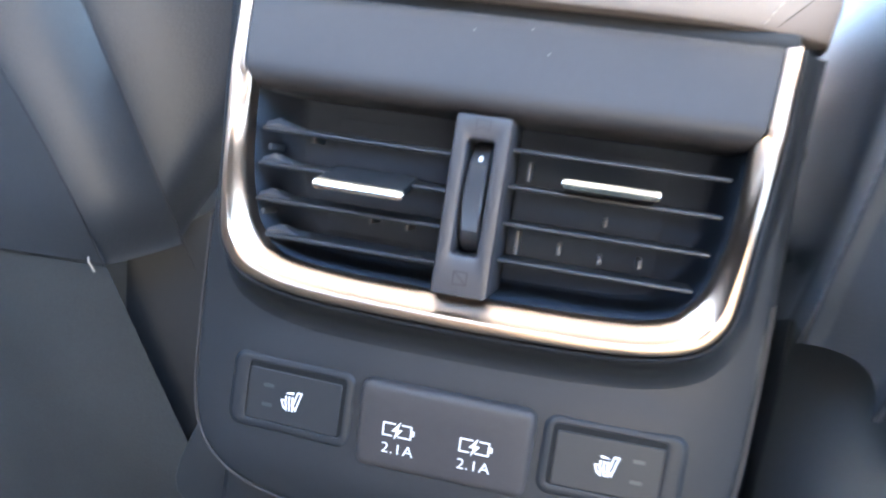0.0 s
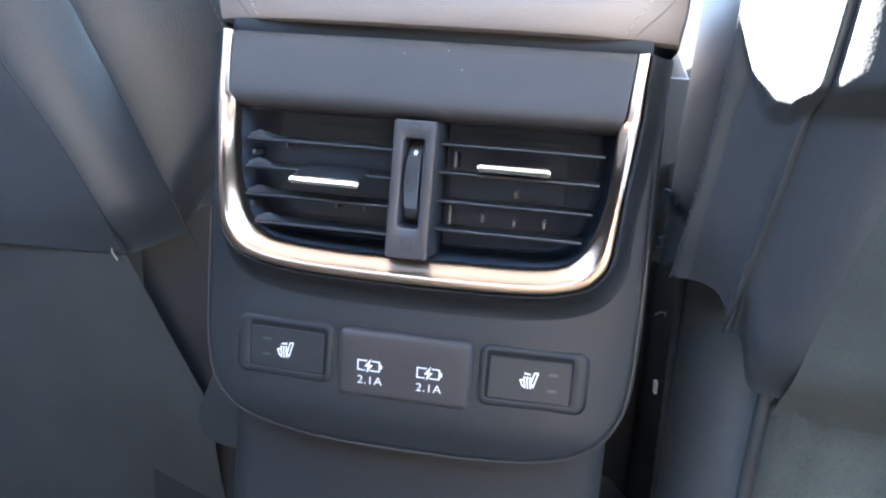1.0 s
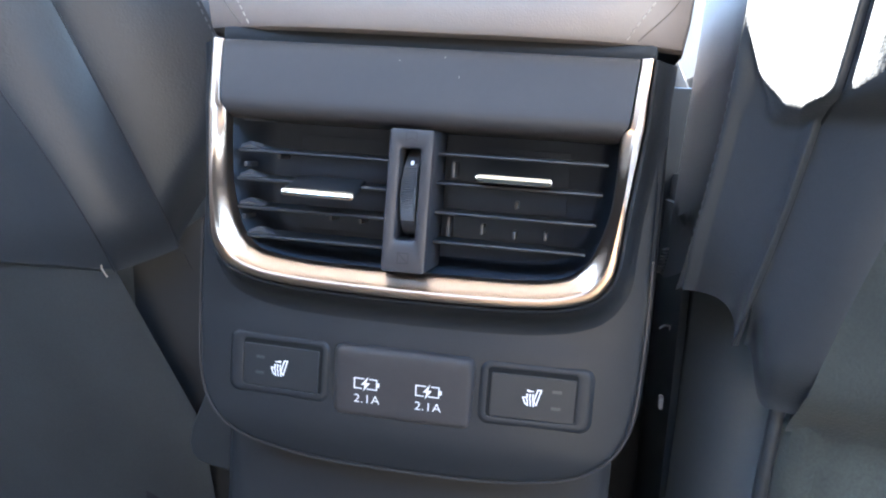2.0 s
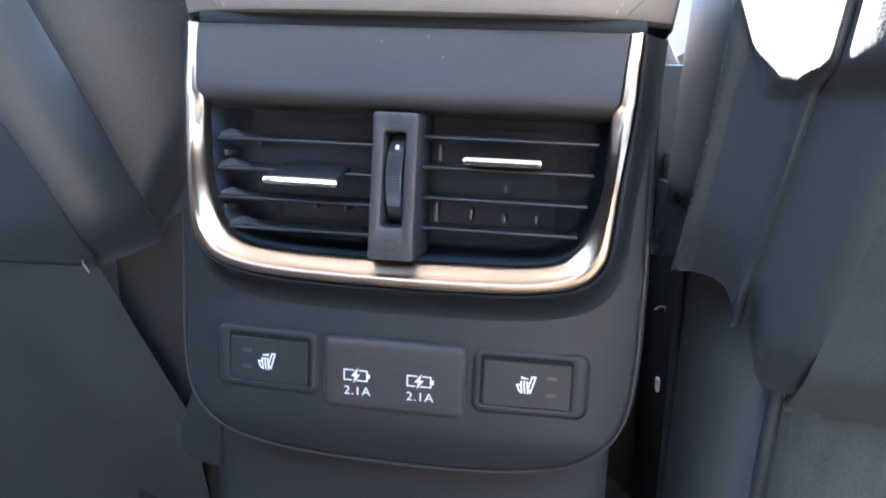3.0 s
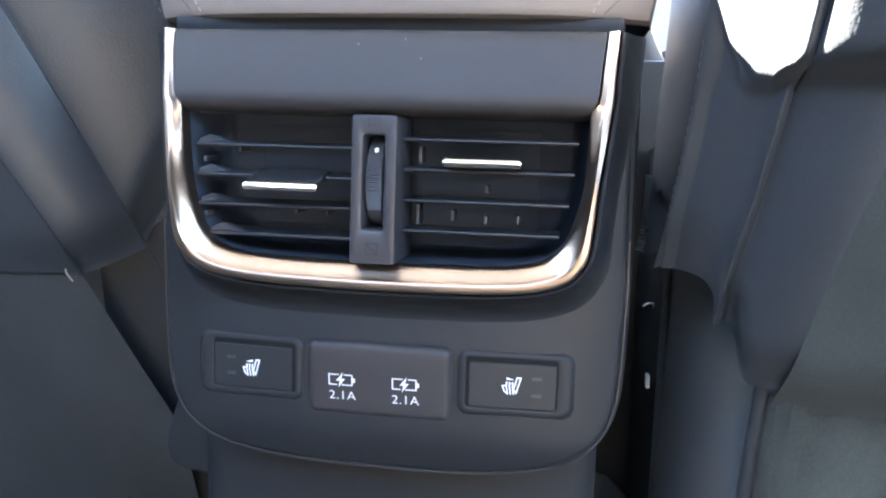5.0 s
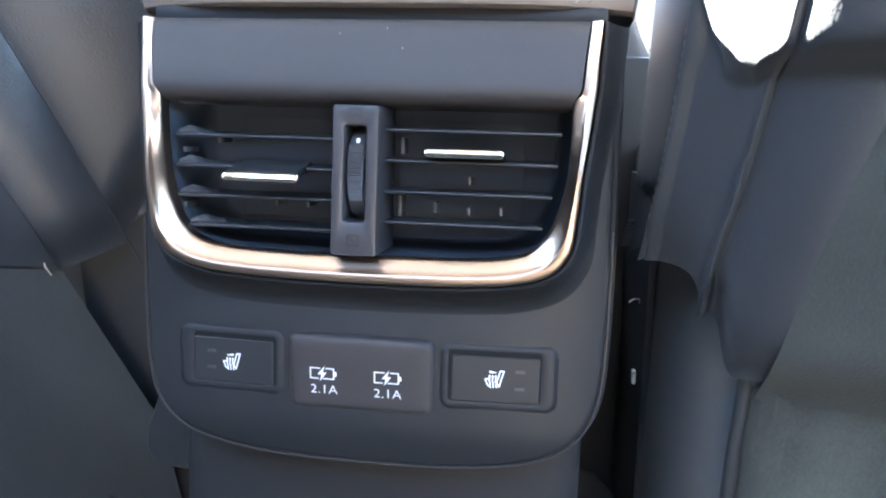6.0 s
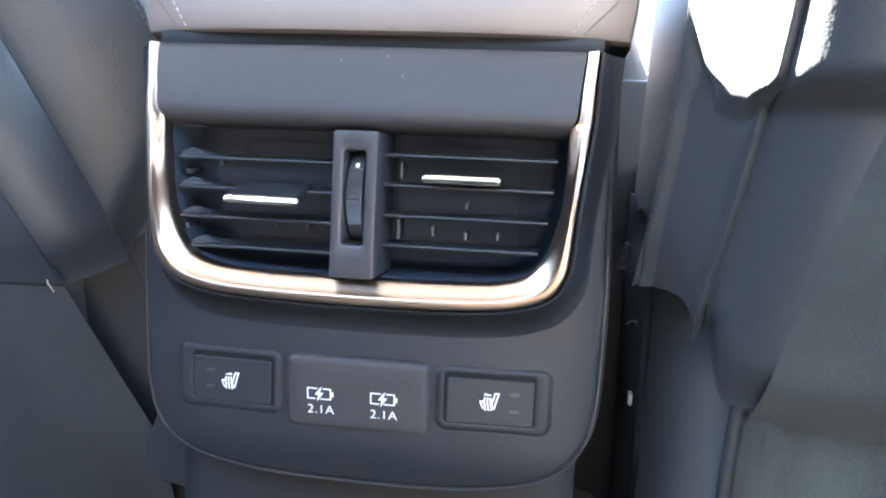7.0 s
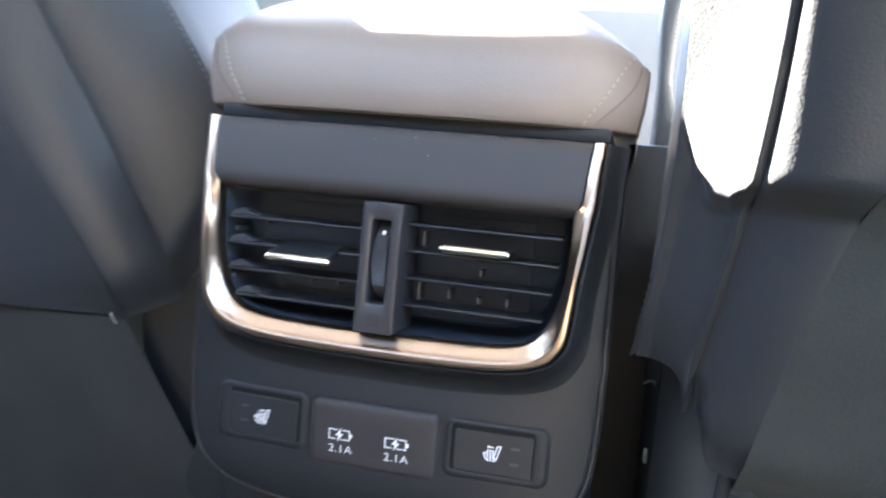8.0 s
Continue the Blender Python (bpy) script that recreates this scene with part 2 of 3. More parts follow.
for a, b, lo, hi in ((-0.98, -0.86, -0.02, 1.22), (-0.86, -0.58, -0.02, 0.80), (-0.58, -0.10, -0.02, 0.48), (-0.86, -0.10, 1.17, 1.22), (-0.10, 0.04, -0.02, 1.22), (0.04, 0.75, -0.02, 0.74), (0.04, 0.75, 1.19, 1.22), (0.75, 1.6, -0.02, 1.22)):
    box(0.74, 0.78, a, b, lo, hi, door)
tagged(part("wall_east", door, M_DOORCARD, None, smooth=False), "unseen dark door trim with a low doorway opening that lets side light in", "cabin", kind="structure")
frame_wall("wall_south", -1.02, 0.04, -0.78, 0.78, -0.02, 1.26, (-0.60, 0.60, 0.80, 1.16), M_REAR, "beige rear bench and parcel shelf wall")
slab("wall_north", -0.74, 0.74, 1.0, 1.06, -0.02, 0.68, M_DOORCARD, "dark dashboard wall")


# ---------------------------------------------------------------- the console
def panel_depth(x, z):
    """How far the rear face of the console stands back at a place on it."""
    y = -0.0004 + 0.0075 * min(1.15, abs(x) / 0.0915) ** 4.5
    y += 0.0016 * sm(0.2840, 0.2980, z) * (1 - sm(0.060, 0.090, abs(x)))
    y += 0.0045 * (1 - sm(0.230, 0.256, z)) ** 2
    return y


def smooth_line(pts, n=6):
    """A soft curve through points, n steps between neighbours."""
    ps = [Vector(p) for p in pts]
    out = []
    for i in range(len(ps) - 1):
        a, b, c, d = ps[max(i - 1, 0)], ps[i], ps[i + 1], ps[min(i + 2, len(ps) - 1)]
        for k in range(n):
            t = k / n
            out.append(0.5 * (2 * b + (c - a) * t + (2 * a - 5 * b + 4 * c - d) * t * t + (3 * b - 3 * c + d - a) * t ** 3))
    return out + [ps[-1]]


def panel_outline():
    """Half outline, then mirrored: rounded lower corners, sides rising to the armrest."""
    half = [(0.0, 0.2322), (0.028, 0.2327), (0.050, 0.2346), (0.0690, 0.2388), (0.0800, 0.2455), (0.0865, 0.2538), (0.0896, 0.2635),
            (0.0909, 0.276), (0.0914, 0.295), (0.0914, 0.320), (0.0910, 0.350), (0.0905, 0.380), (0.0900, 0.4010)]
    half = [tuple(p) for p in smooth_line(half, 8)] + [(0.045, 0.4015), (0.0, 0.4015)]
    ring = half + [(-x, z) for x, z in half[-2:0:-1]]
    fine = []
    for (xa, za), (xb, zb) in zip(ring, ring[1:] + ring[:1]):
        n = max(1, round(math.hypot(xb - xa, zb - za) / 0.0032))
        fine += [(xa + (xb - xa) * i / n, za + (zb - za) * i / n) for i in range(n)]
    return fine


def console():
    c = thing("console", "dark grey plastic rear console with champagne-trimmed air vents", "car console", (0, 0.02, 0.10))
    # body behind the face plate
    out = panel_outline()
    wide = [(x * 1.030, 0.402 + (z - 0.402) * 1.012) for x, z in out]
    rings = [flat(inset(wide, 0.0030), 0.0105), flat(inset(wide, 0.0012), 0.0115), flat(wide, 0.0145), flat(wide, 0.30), flat(wide, 0.75)]
    part("body", loft(rings, cap_last=True), M_PANEL, c)
    cover = [(-0.070, 0.2055), (-0.0886, 0.2063), (-0.0980, 0.2076), (-0.1040, 0.2092), (-0.1078, 0.2125), (-0.1092, 0.2180), (-0.1080, 0.2260), (-0.1050, 0.2340), (-0.1000, 0.2480), (-0.070, 0.2480)]
    part("base_cover", pad(cover[::-1], 0.30, 0.035, 0.0012), M_SHIELD, c, "dark side cover of the console base")
    low = box(-0.086, 0.086, 0.022, 0.75, 0.085, 0.262, bevel=0.012, seg=3)
    part("base", low, M_WELL, c, "matt black lower console base")
    # face plate
    plate = panel_outline()
    rings = [[(x, panel_depth(x, z) + 0.010, z) for x, z in plate], [(x, panel_depth(x, z) + 0.0016, z) for x, z in plate]]
    for d, dy in ((0.0003, 0.0006), (0.0010, 0.0000)):
        rings.append([(x, panel_depth(x, z) + dy, z) for x, z in inset(plate, d)])
    edge = inset(plate, 0.0022)
    rings.append([(x, panel_depth(x, z), z) for x, z in edge])
    hole = [(o[0] - (o[0] - i[0]) * 0.2, min(o[2] - (o[2] - i[2]) * 0.2, 0.399)) for o, i in surround_lines()]
    centre = Vector((0.0, 0.350))

    def reach(x, z):
        """Where the line from a rim point to the middle crosses the vent opening."""
        d = Vector((x, z)) - centre
        best = 0.97
        for (xa, za), (xb, zb) in zip(hole, hole[1:] + hole[:1]):
            e, w = Vector((xb - xa, zb - za)), Vector((xa, za)) - centre
            den = d.x * e.y - d.y * e.x
            if abs(den) > 1e-12:
                t, u = (w.x * e.y - w.y * e.x) / den, (w.x * d.y - w.y * d.x) / den
                if 0 < t < 0.97 and -1e-6 <= u <= 1 + 1e-6:
                    best = t
        return best

    far = [reach(x, z) for x, z in edge]
    for k in range(1, 25):
        ring = []
        for (x, z), f in zip(edge, far):
            q = 1 - (1 - f) * k / 24
            px, pz = centre.x + (x - centre.x) * q, centre.y + (z - centre.y) * q
            ring.append((px, panel_depth(px, pz), pz))
        rings.append(ring)
    ledge = [(x, panel_depth(x, z) + 0.0014, z) for x, z in inset(plate, -0.0009) if z < 0.330]
    cut = max(range(len(ledge)), key=lambda i: abs(ledge[i][0] - ledge[i - 1][0]) + abs(ledge[i][2] - ledge[i - 1][2]))
    part("plate_ledge", tube(ledge[cut:] + ledge[:cut], 0.0006, 6), M_UPPER, c, "thin grey ledge round the face plate")
    part("face_plate", loft(rings), M_PANEL, c, "matt charcoal face plate with rounded lower corners")
    return c


# half lines of the metal surround from its top to its lowest middle: x, y, z of the outer and of the inner edge
SURROUND_OUT = [(0.0838, -0.0042, 0.4010), (0.0831, -0.0066, 0.3880), (0.0827, -0.0085, 0.3770), (0.0822, -0.0094, 0.3725), (0.0807, -0.0115, 0.3600),
                (0.0791, -0.0136, 0.3470), (0.0782, -0.0140, 0.3350), (0.0770, -0.0137, 0.3242), (0.0744, -0.0131, 0.3180), (0.0694, -0.0126, 0.3131),
                (0.0590, -0.0122, 0.3096), (0.0440, -0.0120, 0.3078), (0.0220, -0.0120, 0.3070), (0.0, -0.0120, 0.3068)]
SURROUND_IN = [(0.0797, -0.0036, 0.4008), (0.0786, -0.0078, 0.3880), (0.0776, -0.0100, 0.3768), (0.0752, -0.0094, 0.3725), (0.0749, -0.0085, 0.3600),
               (0.0742, -0.0082, 0.3470), (0.0722, -0.0086, 0.3376), (0.0694, -0.0090, 0.3292), (0.0655, -0.0092, 0.3236), (0.0615, -0.0092, 0.3204),
               (0.0535, -0.0090, 0.3180), (0.0400, -0.0088, 0.3169), (0.0200, -0.0088, 0.3164), (0.0, -0.0088, 0.3163)]


def surround_lines():
    """Pairs of outer and inner edge points of the U, right top to left top."""
    o, i = smooth_line(SURROUND_OUT, 7), smooth_line(SURROUND_IN, 7)
    right = [(tuple(a), tuple(b)) for a, b in zip(o, i)]
    return right + [((-a[0], a[1], a[2]), (-b[0], b[1], b[2])) for a, b in right[-2::-1]]


def trim(c):
    # section: share of the way from outer to inner edge, and how far it stands proud
    sec = [(0.0, -0.0130), (0.0, -0.0012), (0.010, -0.0003), (0.030, 0.0004), (0.07, 0.0008), (0.13, 0.00100), (0.20, 0.00112), (0.28, 0.00116), (0.36, 0.00112),
           (0.41, 0.00098), (0.45, 0.00075), (0.50, 0.00052), (0.60, 0.0004), (0.75, 0.00025), (0.90, 0.0001), (0.97, -0.0003), (1.0, -0.0010), (1.0, -0.0060)]
    rings = []
    for o, i in surround_lines():
        o, i = Vector(o), Vector(i)
        ring = []
        for f, p in sec:
            q = o.lerp(i, f)
            # the roll keeps the outer edge's depth, the slope runs from it to the inner edge
            g = max(0.0, (f - 0.36) / 0.64)
            ring.append((q.x, o.y + (i.y - o.y) * g - p, q.z))
        rings.append(ring)
    part("vent_surround", loft(rings, close=False), M_TRIM, c, "satin champagne metal surround")
    # plastic lip that sweeps from the metal's edge into the face plate
    rings = []
    pts = surround_lines()
    for k, (o, i) in enumerate(pts):
        a, b = Vector(pts[max(k - 1, 0)][0]), Vector(pts[min(k + 1, len(pts) - 1)][0])
        t = Vector((b.x - a.x, b.z - a.z)).normalized()
        nx, nz = t.y, -t.x
        if nx * o[0] + nz * (o[2] - 0.36) < 0:
            nx, nz = -nx, -nz
        x, y0, z = o[0], o[1] + 0.0020, o[2]
        down = max(0.0, -nz)
        reach_out = 0.0072 + 0.0075 * down
        ring = [(x - nx * 0.0001, y0 + 0.0080, z - nz * 0.0001), (x + nx * 0.0005, y0 + 0.0012, z + nz * 0.0005),
                (x + nx * 0.0008, y0 + 0.0001, z + nz * 0.0008), (x + nx * 0.0014, y0 - 0.0003, z + nz * 0.0014), (x + nx * 0.0021, y0 + 0.0002, z + nz * 0.0021)]
        for j in range(1, 15):
            f = j / 14
            u = 0.0021 + reach_out * f
            px, pz = x + nx * u, z + nz * u
            goal = panel_depth(px, pz) - 0.0001 + 0.0006 * f
            w = 1 - (1 - f) ** 2.6
            ring.append((px, (y0 + 0.0002) * (1 - w) + goal * w, pz))
        rings.append(ring)
    part("surround_lip", loft(rings, close=False), M_PANEL, c, "dark grey plastic lip")


def garnish_half(z):
    return float(np.interp(z, [0.3700, 0.3725, 0.3768, 0.3880, 0.4008], [0.0746, 0.0748, 0.0772, 0.0782, 0.0793]))


def upper_garnish(c):
    prof = [(0.4010, 0.0150), (0.4010, -0.0016), (0.4005, -0.0036), (0.3992, -0.0049), (0.3970, -0.0057), (0.3940, -0.0066), (0.3880, -0.0082), (0.3820, -0.0096),
            (0.3785, -0.0103), (0.3765, -0.0105), (0.3750, -0.0102), (0.3736, -0.0094), (0.3724, -0.0080), (0.3714, -0.0060), (0.3708, -0.0030), (0.3706, 0.0240)]
    rings = []
    for z, y in prof:
        hw = garnish_half(z)
        rings.append([(hw * (i / 20 - 1), y - 0.0008 * (1 - (i / 20 - 1) ** 2), z) for i in range(41)])
    part("upper_garnish", loft(rings, close=False), M_UPPER, c, "matt grey upper garnish with rolled lower edge")
    for x, z, y in ((0.0150, 0.3905, -0.0085), (0.009, 0.3975, -0.0064), (-0.008, 0.3955, -0.0070)):
        part("dust_speck", box(x - 0.00012, x + 0.00012, y, y + 0.001, z - 0.00025, z + 0.00025), M_STITCH, c, "tiny pale dust speck")


def housing(c):
    path = [(i[0], i[2]) for o, i in surround_lines() if i[2] < 0.3735]
    rings = [flat([(x * 1.004, 0.343 + (z - 0.343) * 1.004) for x, z in path], -0.0065)]
    for k in range(1, 9):
        f = k / 8
        rings.append(flat([(x * (1 - 0.08 * f ** 2), 0.343 + (z - 0.343) * (1 - 0.10 * f ** 2)) for x, z in path], -0.0065 + 0.036 * math.sin(f * 1.5708)))
    part("vent_duct", loft(rings, cap_last=True), M_DEEP, c, "black vent duct")


def slat_mesh(x0, x1, z, tilt, depth=0.013, thick=0.0014):
    sec = []
    for i in range(7):
        a = radians(90 + 180 * i / 6)
        sec.append((thick / 2 * math.cos(a) * 1.0, thick / 2 * math.sin(a)))
    prof = [(depth, thick * 0.3)] + [(y, s) for y, s in sec] + [(depth, -thick * 0.3)]
    ct, st = math.cos(radians(tilt)), math.sin(radians(tilt))
    rings = []
    for x in (x0, x0 + 0.0006, x1 - 0.0006, x1):
        k = 0.75 if x in (x0, x1) else 1.0
        rings.append([(x, -0.0040 + (u * ct - v * k * st), z + u * st + v * k * ct) for u, v in prof])
    return loft(rings, cap_first=True, cap_last=True)


def vent(c, side):
    if side < 0:
        zs, x0s, x1, tilt = (0.3583, 0.3470, 0.3358, 0.3246), (-0.0716, -0.0716, -0.0712, -0.0671), -0.0080, 5
    else:
        zs, x0s, x1, tilt = (0.3622, 0.3512, 0.3400, 0.3288), (0.0716, 0.0707, 0.0693, 0.0663), 0.0080, 2
    grille = part("air_vent", box(min(x1, x0s[0] * 0.80), max(x1, x0s[0] * 0.80), 0.0275, 0.0285, 0.326, 0.366), M_DEEP, c, "black louvred air vent")
    for z, x0 in zip(zs, x0s):
        part("slat", slat_mesh(min(x0, x1), max(x0, x1), z, tilt), M_SLAT, grille)
    if side > 0:
        for x, z, h in ((0.0262, 0.3342, 0.0019), (0.0388, 0.3330, 0.0015), (0.0508, 0.3336, 0.0016), (0.0388, 0.3445, 0.0014), (0.0130, 0.3342, 0.0038), (0.0135, 0.3565, 0.0030)):
            part("vane_pin", box(x - 0.0006, x + 0.0006, 0.0030, 0.012, z - h, z + h, bevel=0.0003), M_WHEEL, grille)
    else:
        for x, z in ((-0.0560, 0.3570), (-0.0335, 0.3343), (-0.0215, 0.3340), (-0.0700, 0.3320), (-0.0700, 0.3530)):
            part("vane_pin", box(x - 0.0006, x + 0.0006, -0.0010, 0.010, z - 0.0013, z + 0.0006, bevel=0.0003), M_WHEEL, grille)
        for z, x0 in zip((0.3697, *zs), (-0.0712, *x0s)):
            rings = []
            for i in range(11):
                f = i / 10
                h = 0.0050 * (0.35 + 0.65 * sm(0, 0.25, f)) * (1 - f) ** 1.7 + 0.0002
                if z > 0.369:
                    h *= 0.45
                x = x0 + 0.0008 + 0.0170 * f
                y = -0.0040 + 0.005 * f
                rings.append([(x, y, z + 0.0003), (x, y - 0.0005, z + 0.0003 + h * 0.5), (x, y + 0.001, z + 0.0003 + h), (x, y + 0.006, z + 0.0005 + h * 0.8), (x, y + 0.006, z + 0.0003)])
            part("slat_end", loft(rings, cap_first=True, cap_last=True), M_WHEEL, grille, "grey flared slat end")
    # sliding tab with a chrome edge
    if side < 0:
        xa, xb, z, t, y0, body_back = -0.0480, -0.0206, 0.3440, 13, -0.0165, 0.003
    else:
        xa, xb, z, t, y0, body_back = 0.0250, 0.0519, 0.3547, -4, -0.0150, 0.006
    ct, st = math.cos(radians(t)), math.sin(radians(t))

    def place(bm):
        for v in bm.verts:
            u, w = v.co.y - y0, v.co.z
            v.co = Vector((v.co.x, y0 + u * ct - w * st, z + u * st + w * ct))
        return bm

    part("vent_tab", place(box(xa + 0.0001, xb - 0.0001, y0 + 0.0010, body_back, -0.0015, 0.0016, bevel=0.0011, seg=4)), M_WELL, grille, "black sliding vent tab")
    # bar with a raised middle line, as the polished edge shows
    rows = []
    for x, k in ((xa - 0.0003, 0.55), (xa, 0.85), (xa + 0.0008, 1.0), (xb - 0.0008, 1.0), (xb, 0.85), (xb + 0.0003, 0.55)):
        rows.append([(x, y0 + 0.0022, 0.0013 * k), (x, y0 + 0.0002, 0.0013 * k), (x, y0 - 0.0004 * k, 0.0008 * k), (x, y0 - 0.0008 * k, -0.0001),
                     (x, y0 - 0.0005 * k, -0.0009 * k), (x, y0 + 0.0002, -0.0015 * k), (x, y0 + 0.0022, -0.0015 * k)])
    part("vent_tab_edge", place(loft(rows, cap_first=True, cap_last=True)), M_CHROME, grille, "polished chrome tab edge")


def divider(c):
    outer = rrect(0.0, 0.3440, 0.0166, 0.0530, 0.0012, 4)
    slot = rrect(0.0, 0.3465, 0.0076, 0.0338, 0.0010, 4)

    def front(z, dy=0.0):
        return -0.0160 + 0.0022 * sm(0.345, 0.3715, z) + dy

    rings = [flat([(x * 1.10, z) for x, z in outer], 0.010), [(x * 1.03, front(z, 0.0030), z) for x, z in outer], [(x, front(z, 0.0006), z) for x, z in outer]]
    rings.append([(x, front(z, 0.0001), z) for x, z in inset(outer, 0.0003)])
    rings.append([(x, front(z), z) for x, z in inset(outer, 0.0009)])
    rings.append([(x, front(z), z) for x, z in inset(slot, -0.0013)])
    rings += [[(x, front(z, 0.0004), z) for x, z in inset(slot, -0.0004)], [(x, front(z, 0.0012), z) for x, z in slot], flat(slot, 0.004)]
    d = part("divider", loft(rings), M_DIVIDER, c, "mid grey vertical divider with thumbwheel slot")
    part("slot_floor", pad(rrect(0, 0.3465, 0.0082, 0.0344, 0.0008), 0.006, 0.004, 0.0002), M_WELL, d)
    # ribbed wheel
    rings = []
    n, r, yc, zc = 260, 0.0172, 0.0024, 0.3465
    for x, k in ((-0.0029, 0.90), (-0.0029, 0.975), (-0.0024, 1.0), (0.0024, 1.0), (0.0029, 0.975), (0.0029, 0.90)):
        ring = []
        for i in range(n):
            a = 2 * math.pi * i / n
            rib = 0.00020 * (1 if i % 2 else -1) if abs(((a - math.pi) + math.pi) % (2 * math.pi) - math.pi) < 0.62 and abs(x) < 0.0028 else 0.0
            ring.append((x, yc + math.cos(a) * (r * k + rib), zc + math.sin(a) * (r * k + rib)))
        rings.append(ring)
    part("thumbwheel", loft(rings, cap_first=True, cap_last=True), M_WHEEL, d, "dark ribbed airflow thumbwheel")
    a = radians(180 - 41)
    y, z = yc + math.cos(a) * r, zc + math.sin(a) * r
    bm = pad(rrect(0.0002, z, 0.0013, 0.0024, 0.0006), y + 0.0015, y - 0.0004, 0.0002)
    part("index_mark", bm, M_PRINT, d, "white index mark")
    # engraved marks at both ends of the slot
    bm = bmesh.new()
    y = -0.01608
    stroke([(-0.0020, 0.3210), (0.0020, 0.3210), (0.0020, 0.3248), (-0.0020, 0.3248)], 0.00032, y, bm, closed=True)
    stroke([(-0.0017, 0.3245), (0.0017, 0.3213)], 0.00032, y, bm)
    part("engraved_mark", bm, M_FAINTPRINT, d, "faint engraved closed-vent mark", smooth=False)
    bm = bmesh.new()
    stroke([(-0.0020, 0.3662), (-0.0020, 0.3693), (0.0020, 0.3693), (0.0020, 0.3662), (0.0, 0.3672)], 0.00030, -0.01415, bm, closed=True)
    part("engraved_mark", bm, M_FAINTPRINT, d, "faint engraved open-vent mark", smooth=False)


def seat_icon(cx, cz, y, s, bm):
    """Heated-seat mark: reclined seat, three heat waves, a level wedge."""
    def q(pts):
        return [(cx + a * s, cz + b * s) for a, b in pts]
    w = 0.13 * s
    stroke(q([(1.00, 0.94), (0.62, 0.94), (0.26, -0.36), (0.54, -0.72)]), w, y, bm, closed=True)
    stroke(q([(-0.50, 0.06), (-0.92, 0.02), (-0.66, -0.62), (-0.40, -0.76)]), w, y, bm)
    for k in range(3):
        a = -0.48 + 0.32 * k
        stroke(q([(a, 0.36), (a, 0.02), (a - 0.03, -0.14), (a + 0.09, -0.40), (a + 0.06, -0.62), (a + 0.14, -0.90)]), w, y - 0.00002, bm)
        blob(q([(a - 0.13, 0.30), (a, 0.54), (a + 0.13, 0.30)]), y - 0.00004, bm)
    wedge = [(-0.50, 0.94), (0.24, 0.76), (0.24, 0.70), (-0.50, 0.70)] if cx > 0 else [(0.24, 0.94), (0.24, 0.70), (-0.50, 0.70), (-0.50, 0.76)]
    blob(q(wedge), y, bm)
    return bm


def battery_icon(cx, cz, y, bm):
    w, h, t = 0.0046, 0.0021, 0.00044
    stroke([(cx - 0.0006, cz + h), (cx - w, cz + h), (cx - w, cz - h), (cx - 0.0014, cz - h)], t, y, bm)
    stroke([(cx + 0.0014, cz + h), (cx + w, cz + h), (cx + w, cz - h), (cx + 0.0004, cz - h)], t, y, bm)
    blob([(cx + w + 0.0002, cz + 0.0009), (cx + w + 0.0002, cz - 0.0009), (cx + w + 0.0011, cz - 0.0009), (cx + w + 0.0011, cz + 0.0009)], y, bm)
    blob([(cx + 0.0011, cz + 0.0032), (cx - 0.0018, cz - 0.0005), (cx - 0.0001, cz - 0.0004), (cx + 0.0003, cz + 0.0005)], y - 0.00004, bm)
    blob([(cx - 0.0009, cz - 0.0032), (cx + 0.0018, cz + 0.0005), (cx + 0.0001, cz + 0.0004), (cx - 0.0003, cz - 0.0005)], y - 0.00006, bm)
    return bm


